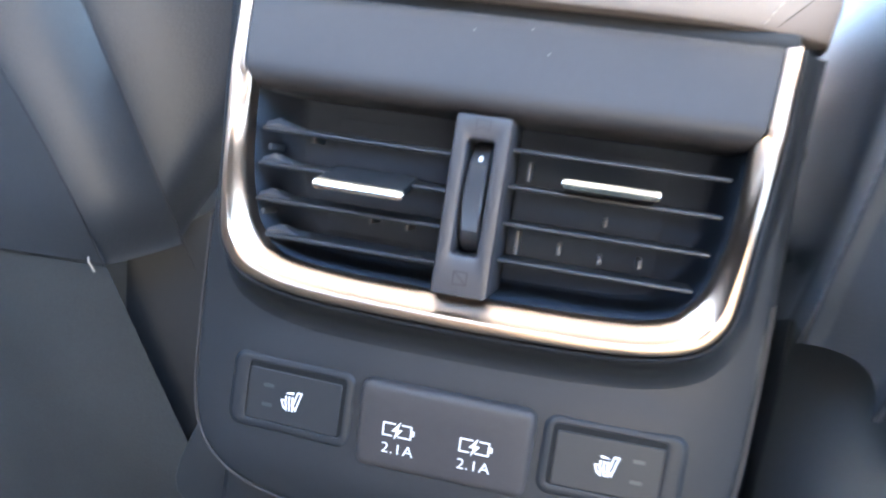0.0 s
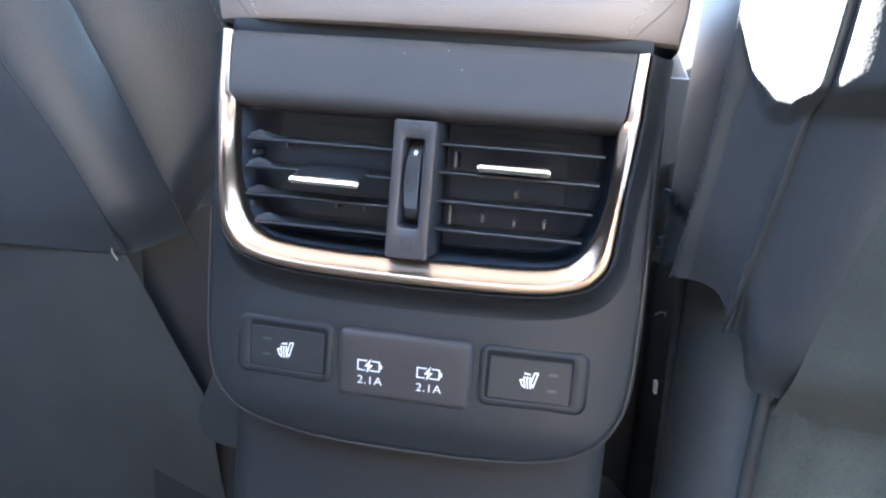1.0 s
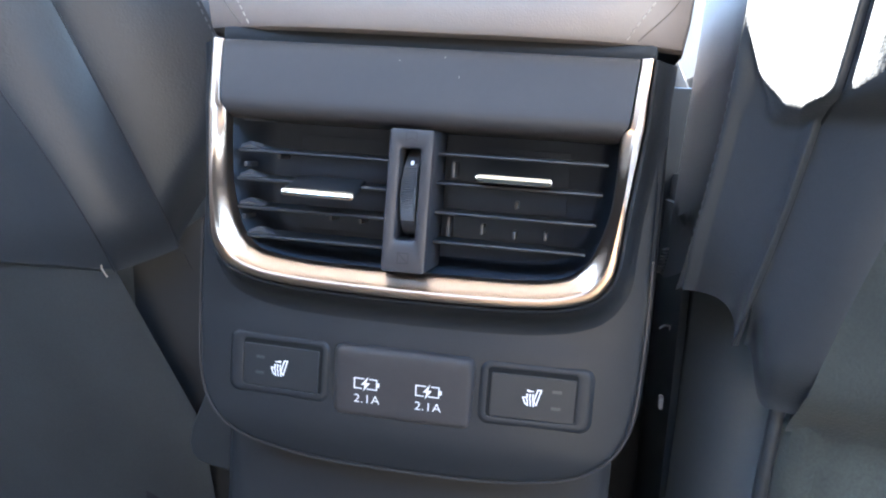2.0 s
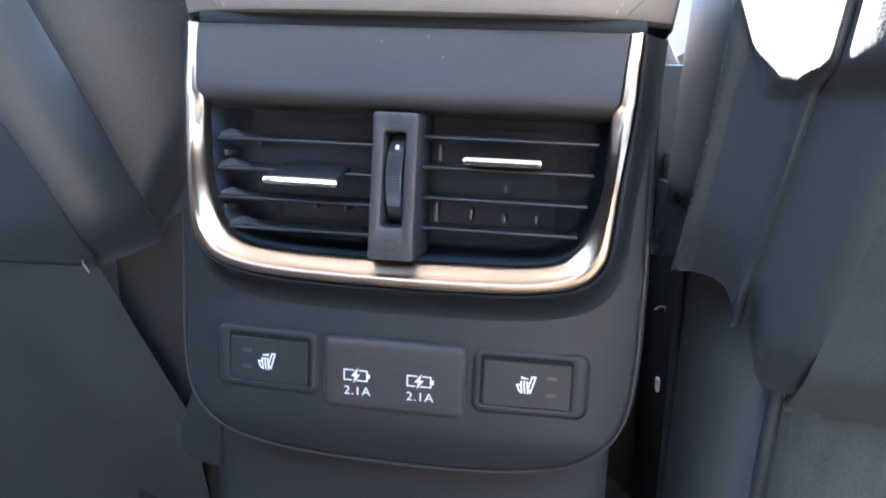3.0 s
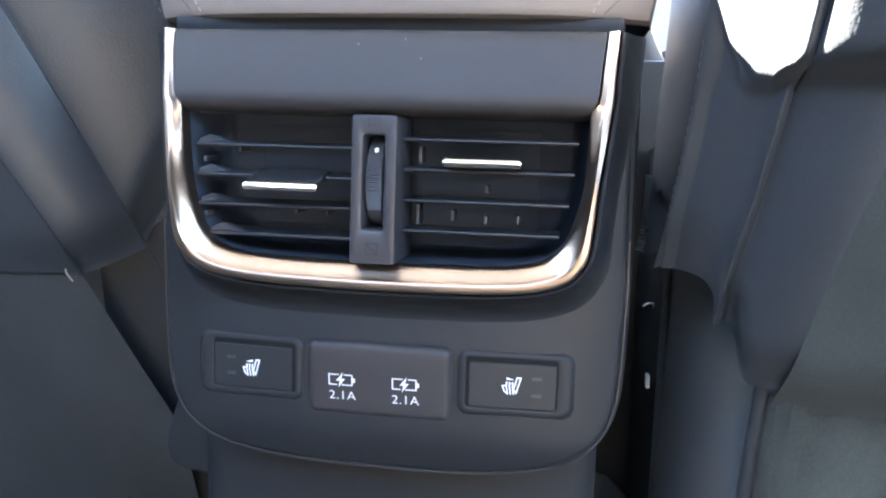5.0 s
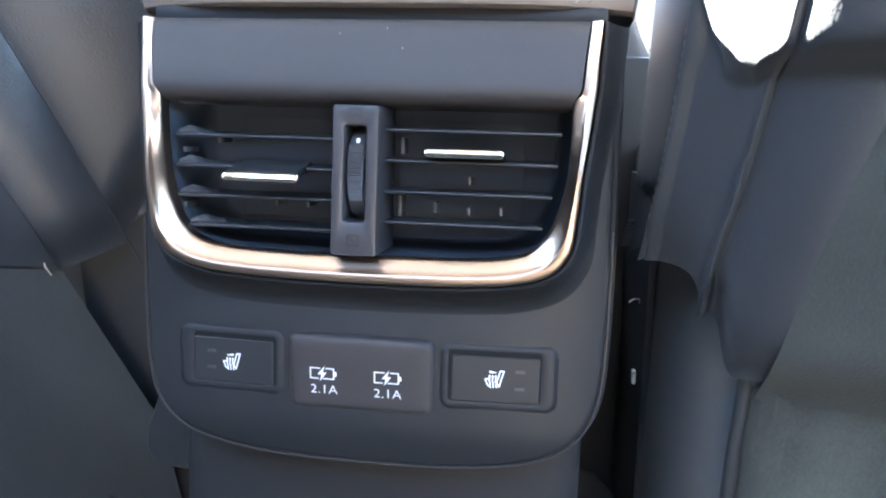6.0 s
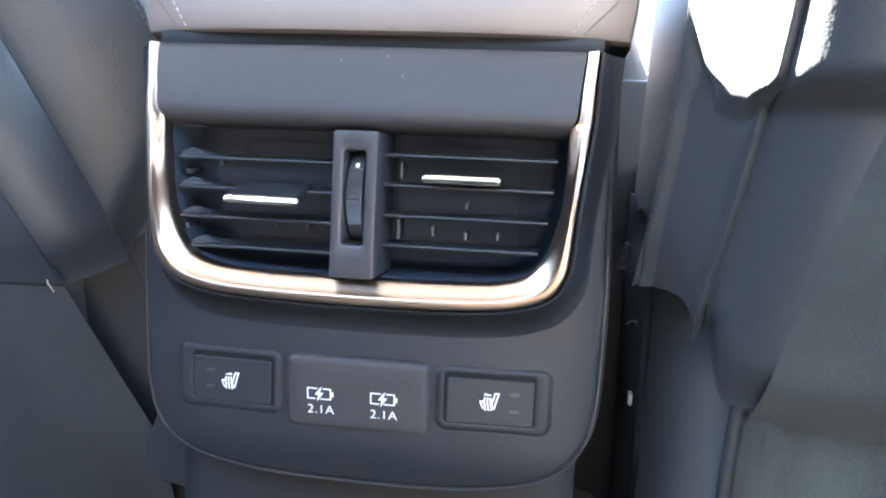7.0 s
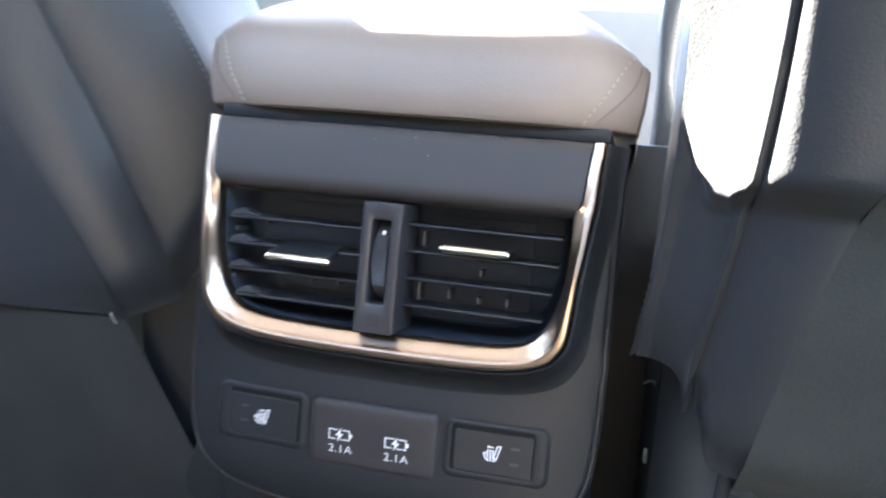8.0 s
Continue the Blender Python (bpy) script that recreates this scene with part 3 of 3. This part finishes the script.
def heater_switch(c, side):
    cx, cz, w, h = 0.0513 * side, 0.2713, 0.0332, 0.0180

    def lin(x, up):
        """The slightly turned plane of the switch, up metres proud of it."""
        return 0.0006 + (abs(x) - 0.0513) * 0.050 - up

    hole = rrect(cx - 0.0003 * side, cz + 0.0004, w + 0.0016, h + 0.0018, 0.0016)
    rim = rrect(cx + 0.0014 * side, cz, w + 0.0120, h + 0.0085, 0.0048)
    lip = rrect(cx + 0.0012 * side, cz + 0.0002, w + 0.0078, h + 0.0056, 0.0036)
    rings = [[(x, panel_depth(x, z) + 0.003, z) for x, z in rim]]
    for i in range(7):
        f = i / 6
        k = f * f * (3 - 2 * f)
        ring = []
        for (xa, za), (xb, zb) in zip(rim, lip):
            x, z = xa + (xb - xa) * f, za + (zb - za) * f
            ring.append((x, (panel_depth(x, z) + 0.0002) * (1 - k) + lin(x, 0.0009) * k, z))
        rings.append(ring)
    rings += [[(x, lin(x, 0.0011), z) for x, z in inset(lip, 0.0009)], [(x, lin(x, 0.0011), z) for x, z in inset(hole, -0.0005)],
              [(x, lin(x, 0.0009), z) for x, z in hole], [(x, lin(x, -0.003), z) for x, z in hole]]
    b = part("switch_bezel", loft(rings), M_PANEL, c, "raised charcoal switch bezel")

    def plate_on(loop, up, bevel):
        base = inset(loop, bevel)
        return loft([[(x, lin(x, up - 0.0015), z) for x, z in loop], [(x, lin(x, up - bevel), z) for x, z in loop],
                     [(x, lin(x, up), z) for x, z in base]], cap_first=True, cap_last=True)

    part("switch_gap", plate_on(rrect(cx, cz + 0.0002, w + 0.0024, h + 0.0026, 0.001), 0.00055, 0.0001), M_GAP, b)
    face = rrect(cx + 0.0003 * side, cz - 0.0005, w - 0.0002, h - 0.0004, 0.0008)
    part("switch_button", plate_on(face, 0.0009, 0.0003), M_BUTTON, b, "black push button with heated-seat mark")
    bm = seat_icon(-0.0523 if side < 0 else 0.0511, 0.2703 if side < 0 else 0.2709, 0.0, 0.0036, bmesh.new())
    for v in bm.verts:
        v.co.y += lin(v.co.x, 0.0010)
    part("heated_seat_mark", bm, M_PRINT, b, "white heated-seat mark", smooth=False)
    for dz in (0.2742, 0.2676):
        part("indicator_lens", plate_on(rrect(side * 0.0607, dz, 0.0037, 0.0012, 0.0003), 0.00096, 0.00004), M_FAINT, b, "unlit grey indicator lens")


def usb_cover(c):
    zc = 0.2694
    loop = rrect(0.0, zc, 0.0570, 0.0300, 0.0036, 6)

    def f(x, z, out):
        return 0.0010 - out - 0.0026 * sm(0.254, 0.286, z) + 0.0004 * (x / 0.029) ** 2
    rings = [[(x, 0.008, z) for x, z in loop], [(x, f(x, z, 0.0002), z) for x, z in loop]]
    for d, o in ((0.0003, 0.0012), (0.0009, 0.0020), (0.0018, 0.0025), (0.0030, 0.0027)):
        rings.append([(x, f(x, z, o), z) for x, z in inset(loop, d)])
    base = inset(loop, 0.0030)
    for k in (0.8, 0.55, 0.3, 0.05):
        rings.append([(x * k, f(x * k, zc + (z - zc) * k, 0.0027), zc + (z - zc) * k) for x, z in base])
    u = part("usb_cover", loft(rings, cap_last=True), M_UPPER, c, "charcoal flip cover of the charging sockets")
    for cx, tx in ((-0.0147, -0.0141), (0.0105, 0.0109)):
        bm = battery_icon(cx, 0.2692, -0.0024, bmesh.new())
        for v in bm.verts:
            v.co.y += 0.0024 + f(v.co.x, v.co.z, 0.0027) - 0.0002
        part("charging_mark", bm, M_PRINT, u, "white battery charging mark", smooth=False)
        bm = text_mesh("2.1A", 0.0050, tx, -0.0024, 0.2611, bmesh.new(), 1.08, -0.00005)
        for v in bm.verts:
            v.co.y += 0.0024 + f(v.co.x, v.co.z, 0.0027) - 0.0002
        part("rating_text", bm, M_PRINT, u, "white lettering 2.1A", smooth=False)
    slit = pad(rrect(0, zc, 0.0584, 0.0314, 0.0042), 0.009, 0.0012, 0.0002)
    part("cover_gap", slit, M_WELL, c)


con = console()
housing(con)
trim(con)
upper_garnish(con)
vent(con, -1)
vent(con, 1)
divider(con)
heater_switch(con, -1)
heater_switch(con, 1)
usb_cover(con)


# ---------------------------------------------------------------- armrest on the console
def arm_surface(u, z):
    """Plan curve of the armrest's rear: u from -1 to 1 across."""
    x = (0.0950 + 0.0022 * sm(0.407, 0.425, z)) * u
    return x, 0.0165 * abs(u) ** 4.0


def armrest():
    a = thing("armrest", "taupe leather console armrest with pale stitched corner seams", "armrest", (0, 0.10, 0.405))
    prof = [(0.4068, 0.010), (0.4066, 0.0035), (0.4074, 0.0008), (0.4095, -0.0006), (0.4180, -0.0010), (0.4280, 0.0002), (0.4370, 0.0026), (0.4425, 0.0062),
            (0.4470, 0.0110), (0.4515, 0.0172), (0.4560, 0.0255), (0.4605, 0.037), (0.4655, 0.070), (0.4680, 0.20), (0.4660, 0.34), (0.4500, 0.36), (0.41, 0.362)]

    def crown(u, z):
        """How far the top is cut down near the long edges."""
        lid = min(0.480, (0.4475 if u > 0 else 0.4535) + 0.085 * (0.84 - abs(u)))
        over = z - lid
        return 0.0 if over < -0.006 else (over + 0.006) ** 2 / 0.024 if over < 0.006 else over

    rings = []
    n = 48
    for k, (z, y) in enumerate(prof):
        ring = []
        for i in range(n + 1):
            u = 2 * i / n - 1
            x, dy = arm_surface(u, z)
            fall = crown(u, z)
            ring.append((x, y + dy, z - fall))
        rings.append(ring)
    bm = loft(rings, close=False)
    part("cushion", bm, M_TAUPE, a)
    for s in (-1, 1):
        rings = []
        for k, (z, y) in enumerate(prof):
            x, dy = arm_surface(s, z)
            fall = crown(s, z)
            xx = x
            rings.append([(xx, y + dy, z - fall), (xx * 1.012, y + dy + 0.004, z - fall - 0.001), (xx * 1.014, max(y + dy + 0.004, 0.34), z - fall - 0.002)])
        part("side_panel", loft(rings, close=False), M_TAUPE, a)

        def on(u, z):
            ys = np.interp(z, [p[0] for p in prof[1:13]], [p[1] for p in prof[1:13]])
            x, dy = arm_surface(u, z)
            return (x, float(ys) + dy - 0.0004, z - crown(u, z))

        line = [on(s * (0.78 + 0.16 * ((z - 0.4085) / 0.03)), z) for z in np.linspace(0.4085, 0.4385, 12)]
        part("stitching", stitches(line, 0.0018, 0.0013, 0.00028), M_STITCH, a, "pale thread stitching")
        seam = [on(s * min(0.995, 0.825 + 0.15 * math.sin(1.5708 * (z - 0.4085) / 0.026)), z) for z in np.linspace(0.4085, 0.4345, 14)]
        part("seam", tube([(x, y + 0.0002, z) for x, y, z in seam], 0.00022, 5), M_SEAM, a, "dark sewn seam")
    part("underside", box(-0.086, 0.086, 0.008, 0.35, 0.4015, 0.4075, bevel=0.002), M_WELL, a, "black plastic lid underside")


armrest()


# ---------------------------------------------------------------- front seats
LEAN = 0.40


def seat_point(line, z):
    """A seam: x and y at a height, from x0, slope, y0, bend and how it turns under; beyond 0.27 to 0.49 it runs on straight."""
    x0, slope, y0, bend, under = line
    h = z - 0.38
    k = min(0.11, max(-0.11, h))
    return x0 + slope * h + bend * (k * k + 2 * k * (h - k)), y0 + LEAN * (0.38 - z) + under * sm(0.0, 0.010, 0.390 - z)


def seat_panel(name, l0, l1, bulge, mat, parent, label, z_low, z_high=0.86, ns=14, nz=60, skew=0.5, tuck=0.004, sharp=0.6, dent=None):
    """A stuffed panel between two seam lines; z_low gives its lower edge across the width."""
    rows = []
    for j in range(nz + 1):
        row = []
        for i in range(ns + 1):
            s = i / ns
            zb = z_low(s)
            f = j / nz
            z = zb + (z_high - zb) * f ** 1.6
            (xa, ya), (xb, yb) = seat_point(l0, z), seat_point(l1, z)
            tx, ty = xb - xa, yb - ya
            ln = math.hypot(tx, ty)
            nx, ny = ty / ln, -tx / ln
            if ny > 0:
                nx, ny = -nx, -ny
            peak = skew(z) if callable(skew) else skew
            p = s ** (math.log(0.5) / math.log(peak)) if 0 < s < 1 else s
            b = bulge * max(0.0, math.sin(math.pi * p)) ** sharp - tuck * (1 - sm(0.0, max(0.03, 1.3 * tuck), z - zb)) ** 2
            if dent:
                b -= dent(s, z)
            wob = 0.0003 * noise.noise((xa * 40 + s * 2, z * 30, 3.0)) * math.sin(math.pi * s)
            row.append((xa + tx * s + nx * (b + wob), ya + ty * s + ny * (b + wob), z))
        rows.append(row)
    return part(name, loft(rows, close=False), mat, parent, label)


def seam_path(line, z0, z1, out=0.0, dx=0.0, n=60):
    pts = []
    for i in range(n + 1):
        z = z0 + (z1 - z0) * i / n
        x, y = seat_point(line, z)
        pts.append((x + dx, y + out, z))
    return pts


def seat_core(x0, x1, y0, y1, z0, z1):
    """Padded block of a leaning backrest, behind its sewn panels."""
    bm = box(x0, x1, y0, y1, z0, z1, bevel=0.02, seg=4)
    for v in bm.verts:
        v.co.y += LEAN * (0.38 - v.co.z)
    return bm


def right_seat():
    s = thing("front_seat", "black leather front seat back with sewn bolster, sun falling across it", "car seat", (0.30, 0.1, 0.0))
    F = (0.1130, 0.0, 0.130, 0.0, 0.0)
    A0 = (0.1165, 0.0474, 0.036, -0.9, 0.0)
    A = (0.1086, 0.0474, -0.0114, -0.9, 0.0)
    B = (0.1346, 0.0824, -0.0427, -0.8, 0.0115)
    C = (0.1643, 0.2514, -0.0591, 0.7, 0.010)
    G = (0.30, 0.12, -0.067, 0.0, 0.0)
    H = (0.55, 0.0, -0.060, 0.0, 0.0)

    def under(s, z):
        """Recess below a rounded line, shaped to imitate a cast shadow's edge on the bolster."""
        line = 0.387 + 0.031 * max(0.0, 1 - s / 0.66) ** 2.3 + 0.003 * sm(0.8, 1.0, s)
        return (0.0030 + 0.0085 * s) * sm(0.0, 0.009, line - z) * sm(0.0, 0.16, s) - 0.0115 * s * sm(0.0, 0.010, 0.390 - z)

    def slack(s, z):
        """Flattens the roll beside the seam low down, to keep that part out of the sun."""
        return 0.0045 * max(0.0, math.sin(math.pi * s ** 0.844)) ** 0.7 * sm(0.0, 0.012, 0.392 - z)

    def roll(z):
        """The roll keeps its distance from the seam while the panel widens upwards."""
        return max(0.20, 0.44 * 0.032 / (seat_point(C, z)[0] - seat_point(B, z)[0]))

    seat_panel("side_bolster", F, A0, 0.002, M_LEATHER, s, "", lambda q: 0.300 + 0.018 * q, tuck=0.0)
    seat_panel("inner_bolster", A0, A, 0.0025, M_LEATHER, s, "", lambda q: 0.318 - 0.0014 * q, tuck=0.0)
    seat_panel("outer_bolster", A, B, 0.0029, M_LEATHER, s, "black leather bolster panel", lambda q: 0.3166 - 0.0176 * q ** 4, ns=64, nz=260, skew=0.962, sharp=0.5, dent=under)
    seat_panel("back_bolster", B, C, 0.0074, M_LEATHER, s, "black leather rolled back bolster", lambda q: 0.299 - 0.0225 * sm(0, 0.62, q), ns=44, nz=200, skew=roll, tuck=0.010, sharp=0.7, dent=slack)
    seat_panel("back_board", C, G, 0.004, M_FELT, s, "dark grey cloth seat back board", lambda q: 0.268, tuck=0.012)
    seat_panel("far_bolster", G, H, 0.010, M_LEATHER, s, "", lambda q: 0.275)
    part("stitching", stitches(seam_path(A, 0.33, 0.397, -0.0006, -0.0004), 0.0019, 0.0018, 0.00015), M_DARKSTITCH, s, "grey thread stitching")
    part("seam_groove", tube(seam_path(B, 0.300, 0.60, 0.0003), 0.00045, 8), M_WELL, s, "dark sewn seam")
    # plastic shield under the bolster
    rows = []
    for k in range(17):
        f = k / 16
        row = []
        for i in range(19):
            g = i / 18
            x = 0.1215 + 0.0300 * g
            y = 0.034 - 0.017 * g + 0.045 * (1 - f) + 0.060 * (1 - g) ** 4
            row.append((x, y, 0.05 + 0.275 * f - 0.034 * g * f))
        rows.append(row)
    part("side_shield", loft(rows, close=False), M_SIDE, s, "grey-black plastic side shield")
    welt = [(0.1452 - 0.0010 * math.sin(30 * (0.285 - z)) - 0.012 * (0.285 - z), 0.012 + 0.16 * (0.285 - z), z) for z in np.linspace(0.292, 0.06, 24)]
    part("welt", tube(welt, 0.0030, 10), M_LEATHER, s, "rolled black leather welt")
    rows = []
    for k in range(31):
        f = k / 30
        row = []
        for i in range(61):
            g = (i / 60) ** 1.6
            top = 0.272 + 0.010 * sm(0, 0.12, g)
            row.append((0.1450 + 0.43 * g, 0.004 + 0.012 * (1 - sm(0.0, 0.012, g)) - 0.012 * sm(0, 0.2, g) + 0.16 * (1 - f) * 0.25 + 0.0022 * noise.noise((i * 0.9, f * 14, 0)),
                        0.02 + (top - 0.02) * f + 0.0012 * noise.noise((i * 1.7, 5, f))))
        rows.append(row)
    part("lower_cover", loft(rows, close=False), M_COVER, s, "grey-green felt lower seat cover")
    part("backrest_core", seat_core(0.135, 0.545, 0.0, 0.105, 0.30, 0.865), M_LEATHER, s)
    # cushion and its frame ahead of the backrest
    rows = []
    for k in range(25):
        a = radians(-60 + 150 * k / 24)
        rows.append([(0.158 - 0.047 * math.cos(a) - 0.002 * math.sin(i * 0.5), 0.37 + 0.25 * i / 16, 0.380 + 0.060 * math.sin(a)) for i in range(17)])
    rows.append([(0.54, 0.37 + 0.25 * i / 16, 0.430) for i in range(17)])
    part("seat_cushion", loft(rows, close=False), M_LEATHER, s, "black leather seat cushion side")
    # upright leather edge of the cushion, with its stitched border
    def edge_right(z):
        return float(np.interp(z, [0.18, 0.36, 0.423, 0.448, 0.461, 0.478, 0.513, 0.60], [0.170, 0.160, 0.1420, 0.1290, 0.1250, 0.1200, 0.1203, 0.1270]))

    rows = []
    for k in range(37):
        z = 0.18 + 0.42 * k / 36
        x0, x1 = 0.1102 - min(0.004, 0.010 * (z - 0.46) ** 2 / 0.01), edge_right(z)
        w = x1 - x0
        rows.append([(x0 + 0.004, 0.46, z), (x0, 0.40, z), (x0 + 0.02 * w, 0.362, z), (x0 + 0.10 * w, 0.354, z), (x0 + 0.35 * w, 0.350, z), (x0 + 0.7 * w, 0.351, z),
                     (x0 + 0.93 * w, 0.354, z), (x1, 0.359, z), (x1 + 0.0005, 0.366, z), (x1 - 0.002, 0.46, z)])
    part("cushion_edge", loft(rows, close=False), M_LEATHER, s, "upright black leather cushion edge")
    border = [(edge_right(z) - 0.0010, 0.3535, z) for z in np.linspace(0.446, 0.530, 40)]
    part("stitching", stitches(border, 0.0022, 0.0014, 0.0005), M_STITCH, s, "pale thread stitching")
    part("seat_frame", box(0.130, 0.54, 0.14, 0.60, 0.06, 0.36, bevel=0.006), M_DARKMETAL, s, "dark steel seat frame")


def left_seat():
    s = thing("front_seat", "black leather driver seat back with diagonal seams beside the console", "car seat", (-0.30, 0.15, 0.0))
    F = (-0.0990, -0.20, 0.150, -1.0, 0.0)
    A = (-0.1035, -0.28, 0.072, -2.0, 0.0)
    LA = (-0.1607, -0.3728, 0.0377, -0.2, 0.0)
    LB = (-0.1967, -0.585, 0.0134, -1.6, 0.0)
    G = (-0.30, -0.1, -0.004, 0.0, 0.0)
    H = (-0.56, 0.0, 0.03, 0.0, 0.0)
    seat_panel("side_bolster", F, A, 0.004, M_LEATHER, s, "", lambda q: 0.12)
    seat_panel("outer_bolster", A, LA, 0.0022, M_LEATHER, s, "black leather bolster panel", lambda q: 0.366 - 0.062 * q, ns=28, skew=0.6, tuck=0.014, sharp=0.7)
    seat_panel("back_bolster", LA, LB, 0.0030, M_LEATHER, s, "", lambda q: 0.304 - 0.012 * q, ns=24, tuck=0.008, sharp=0.8)
    seat_panel("back_board", LB, G, 0.0030, M_LEATHER, s, "black leather seat back panel", lambda q: 0.294, ns=28, sharp=0.8)
    seat_panel("far_bolster", G, H, 0.010, M_LEATHER, s, "", lambda q: 0.294)
    for line in (LA, LB):
        part("seam_groove", tube(seam_path(line, 0.293, 0.60, 0.0001), 0.00042, 8), M_WELL, s, "dark sewn seam")
    part("stitching", stitches(seam_path(A, 0.38, 0.52, -0.0018, -0.0016), 0.0021, 0.0016, 0.00035), M_DARKSTITCH, s, "grey thread stitching")
    rows = []
    for k in range(29):
        f = k / 28
        z = 0.02 + 0.272 * f
        y = 0.012 + LEAN * (0.38 - z)
        edge_x = min(-0.128, -0.1600 + 0.38 * (0.292 - z))
        rows.append([(edge_x - 0.44 * i / 20, y + 0.006 * (1 - sm(0, 0.1, i / 20)) - 0.003 * math.sin(math.pi * f), z) for i in range(21)])
    part("lower_board", loft(rows, close=False), M_BOARD, s, "dark cloth lower seat back board")
    rows = []
    for k in range(13):
        f = k / 12
        rows.append([(-0.093 - 0.075 * i / 12, 0.100 + 0.035 * (1 - f) - 0.020 * i / 12, 0.04 + 0.3135 * f - 0.0620 * i / 12 * f) for i in range(13)])
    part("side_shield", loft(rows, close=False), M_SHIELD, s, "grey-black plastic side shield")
    part("backrest_core", seat_core(-0.555, -0.225, 0.045, 0.150, 0.31, 0.865), M_LEATHER, s)
    rows = []
    for k in range(25):
        a = radians(-60 + 150 * k / 24)
        rows.append([(-0.160 + 0.047 * math.cos(a), 0.22 + 0.42 * i / 16, 0.380 + 0.060 * math.sin(a)) for i in range(17)])
    rows.append([(-0.54, 0.22 + 0.42 * i / 16, 0.430) for i in range(17)])
    part("seat_cushion", loft(rows, close=False), M_LEATHER, s, "black leather seat cushion side")
    part("seat_frame", box(-0.54, -0.150, 0.24, 0.62, 0.06, 0.30, bevel=0.006), M_DARKMETAL, s, "dark steel seat frame")
    part("thread_end", tube([(-0.1640, 0.046, 0.2965), (-0.1632, 0.0455, 0.2945), (-0.1612, 0.047, 0.2905)], 0.0004, 5), M_STITCH, s, "loose pale thread end")


right_seat()
left_seat()


# ---------------------------------------------------------------- fittings between console and seat
def fittings():
    b = thing("seat_bracket", "dark steel seat bracket with white nylon clip beside the console", "bracket", (0.128, 0.2, 0.10))
    part("plate", box(0.1245, 0.1290, 0.16, 0.30, 0.10, 0.34, bevel=0.001), M_DARKMETAL, b)
    part("nylon_clip", box(0.1222, 0.1246, 0.188, 0.196, 0.2145, 0.2220, bevel=0.0006), M_WHITECLIP, b, "white nylon clip")
    part("wire_clip", tube([(0.1175, 0.188, 0.2655), (0.1205, 0.19, 0.2672), (0.124, 0.192, 0.2668), (0.1245, 0.194, 0.264)], 0.0006, 6), M_STEEL, b, "bare steel wire clip")
    pts = [(0.1095 + 0.0030 * t / 50 + 0.0019 * math.cos(t), 0.150 + 0.0019 * math.sin(t), 0.304 + 0.015 * t / 50) for t in np.linspace(0, 50, 200)]
    # no part of the bracket: added to keep the bright background out of the gap
    part("gap_light_block", box(0.092, 0.1500, 0.325, 0.343, 0.02, 0.424, bevel=0.004), M_SHIELD, b, "added dark block that shuts off the bright view through the gap")
    part("coil", tube(pts, 0.00055, 5), M_DARKMETAL, b, "small dark coil spring")


fittings()
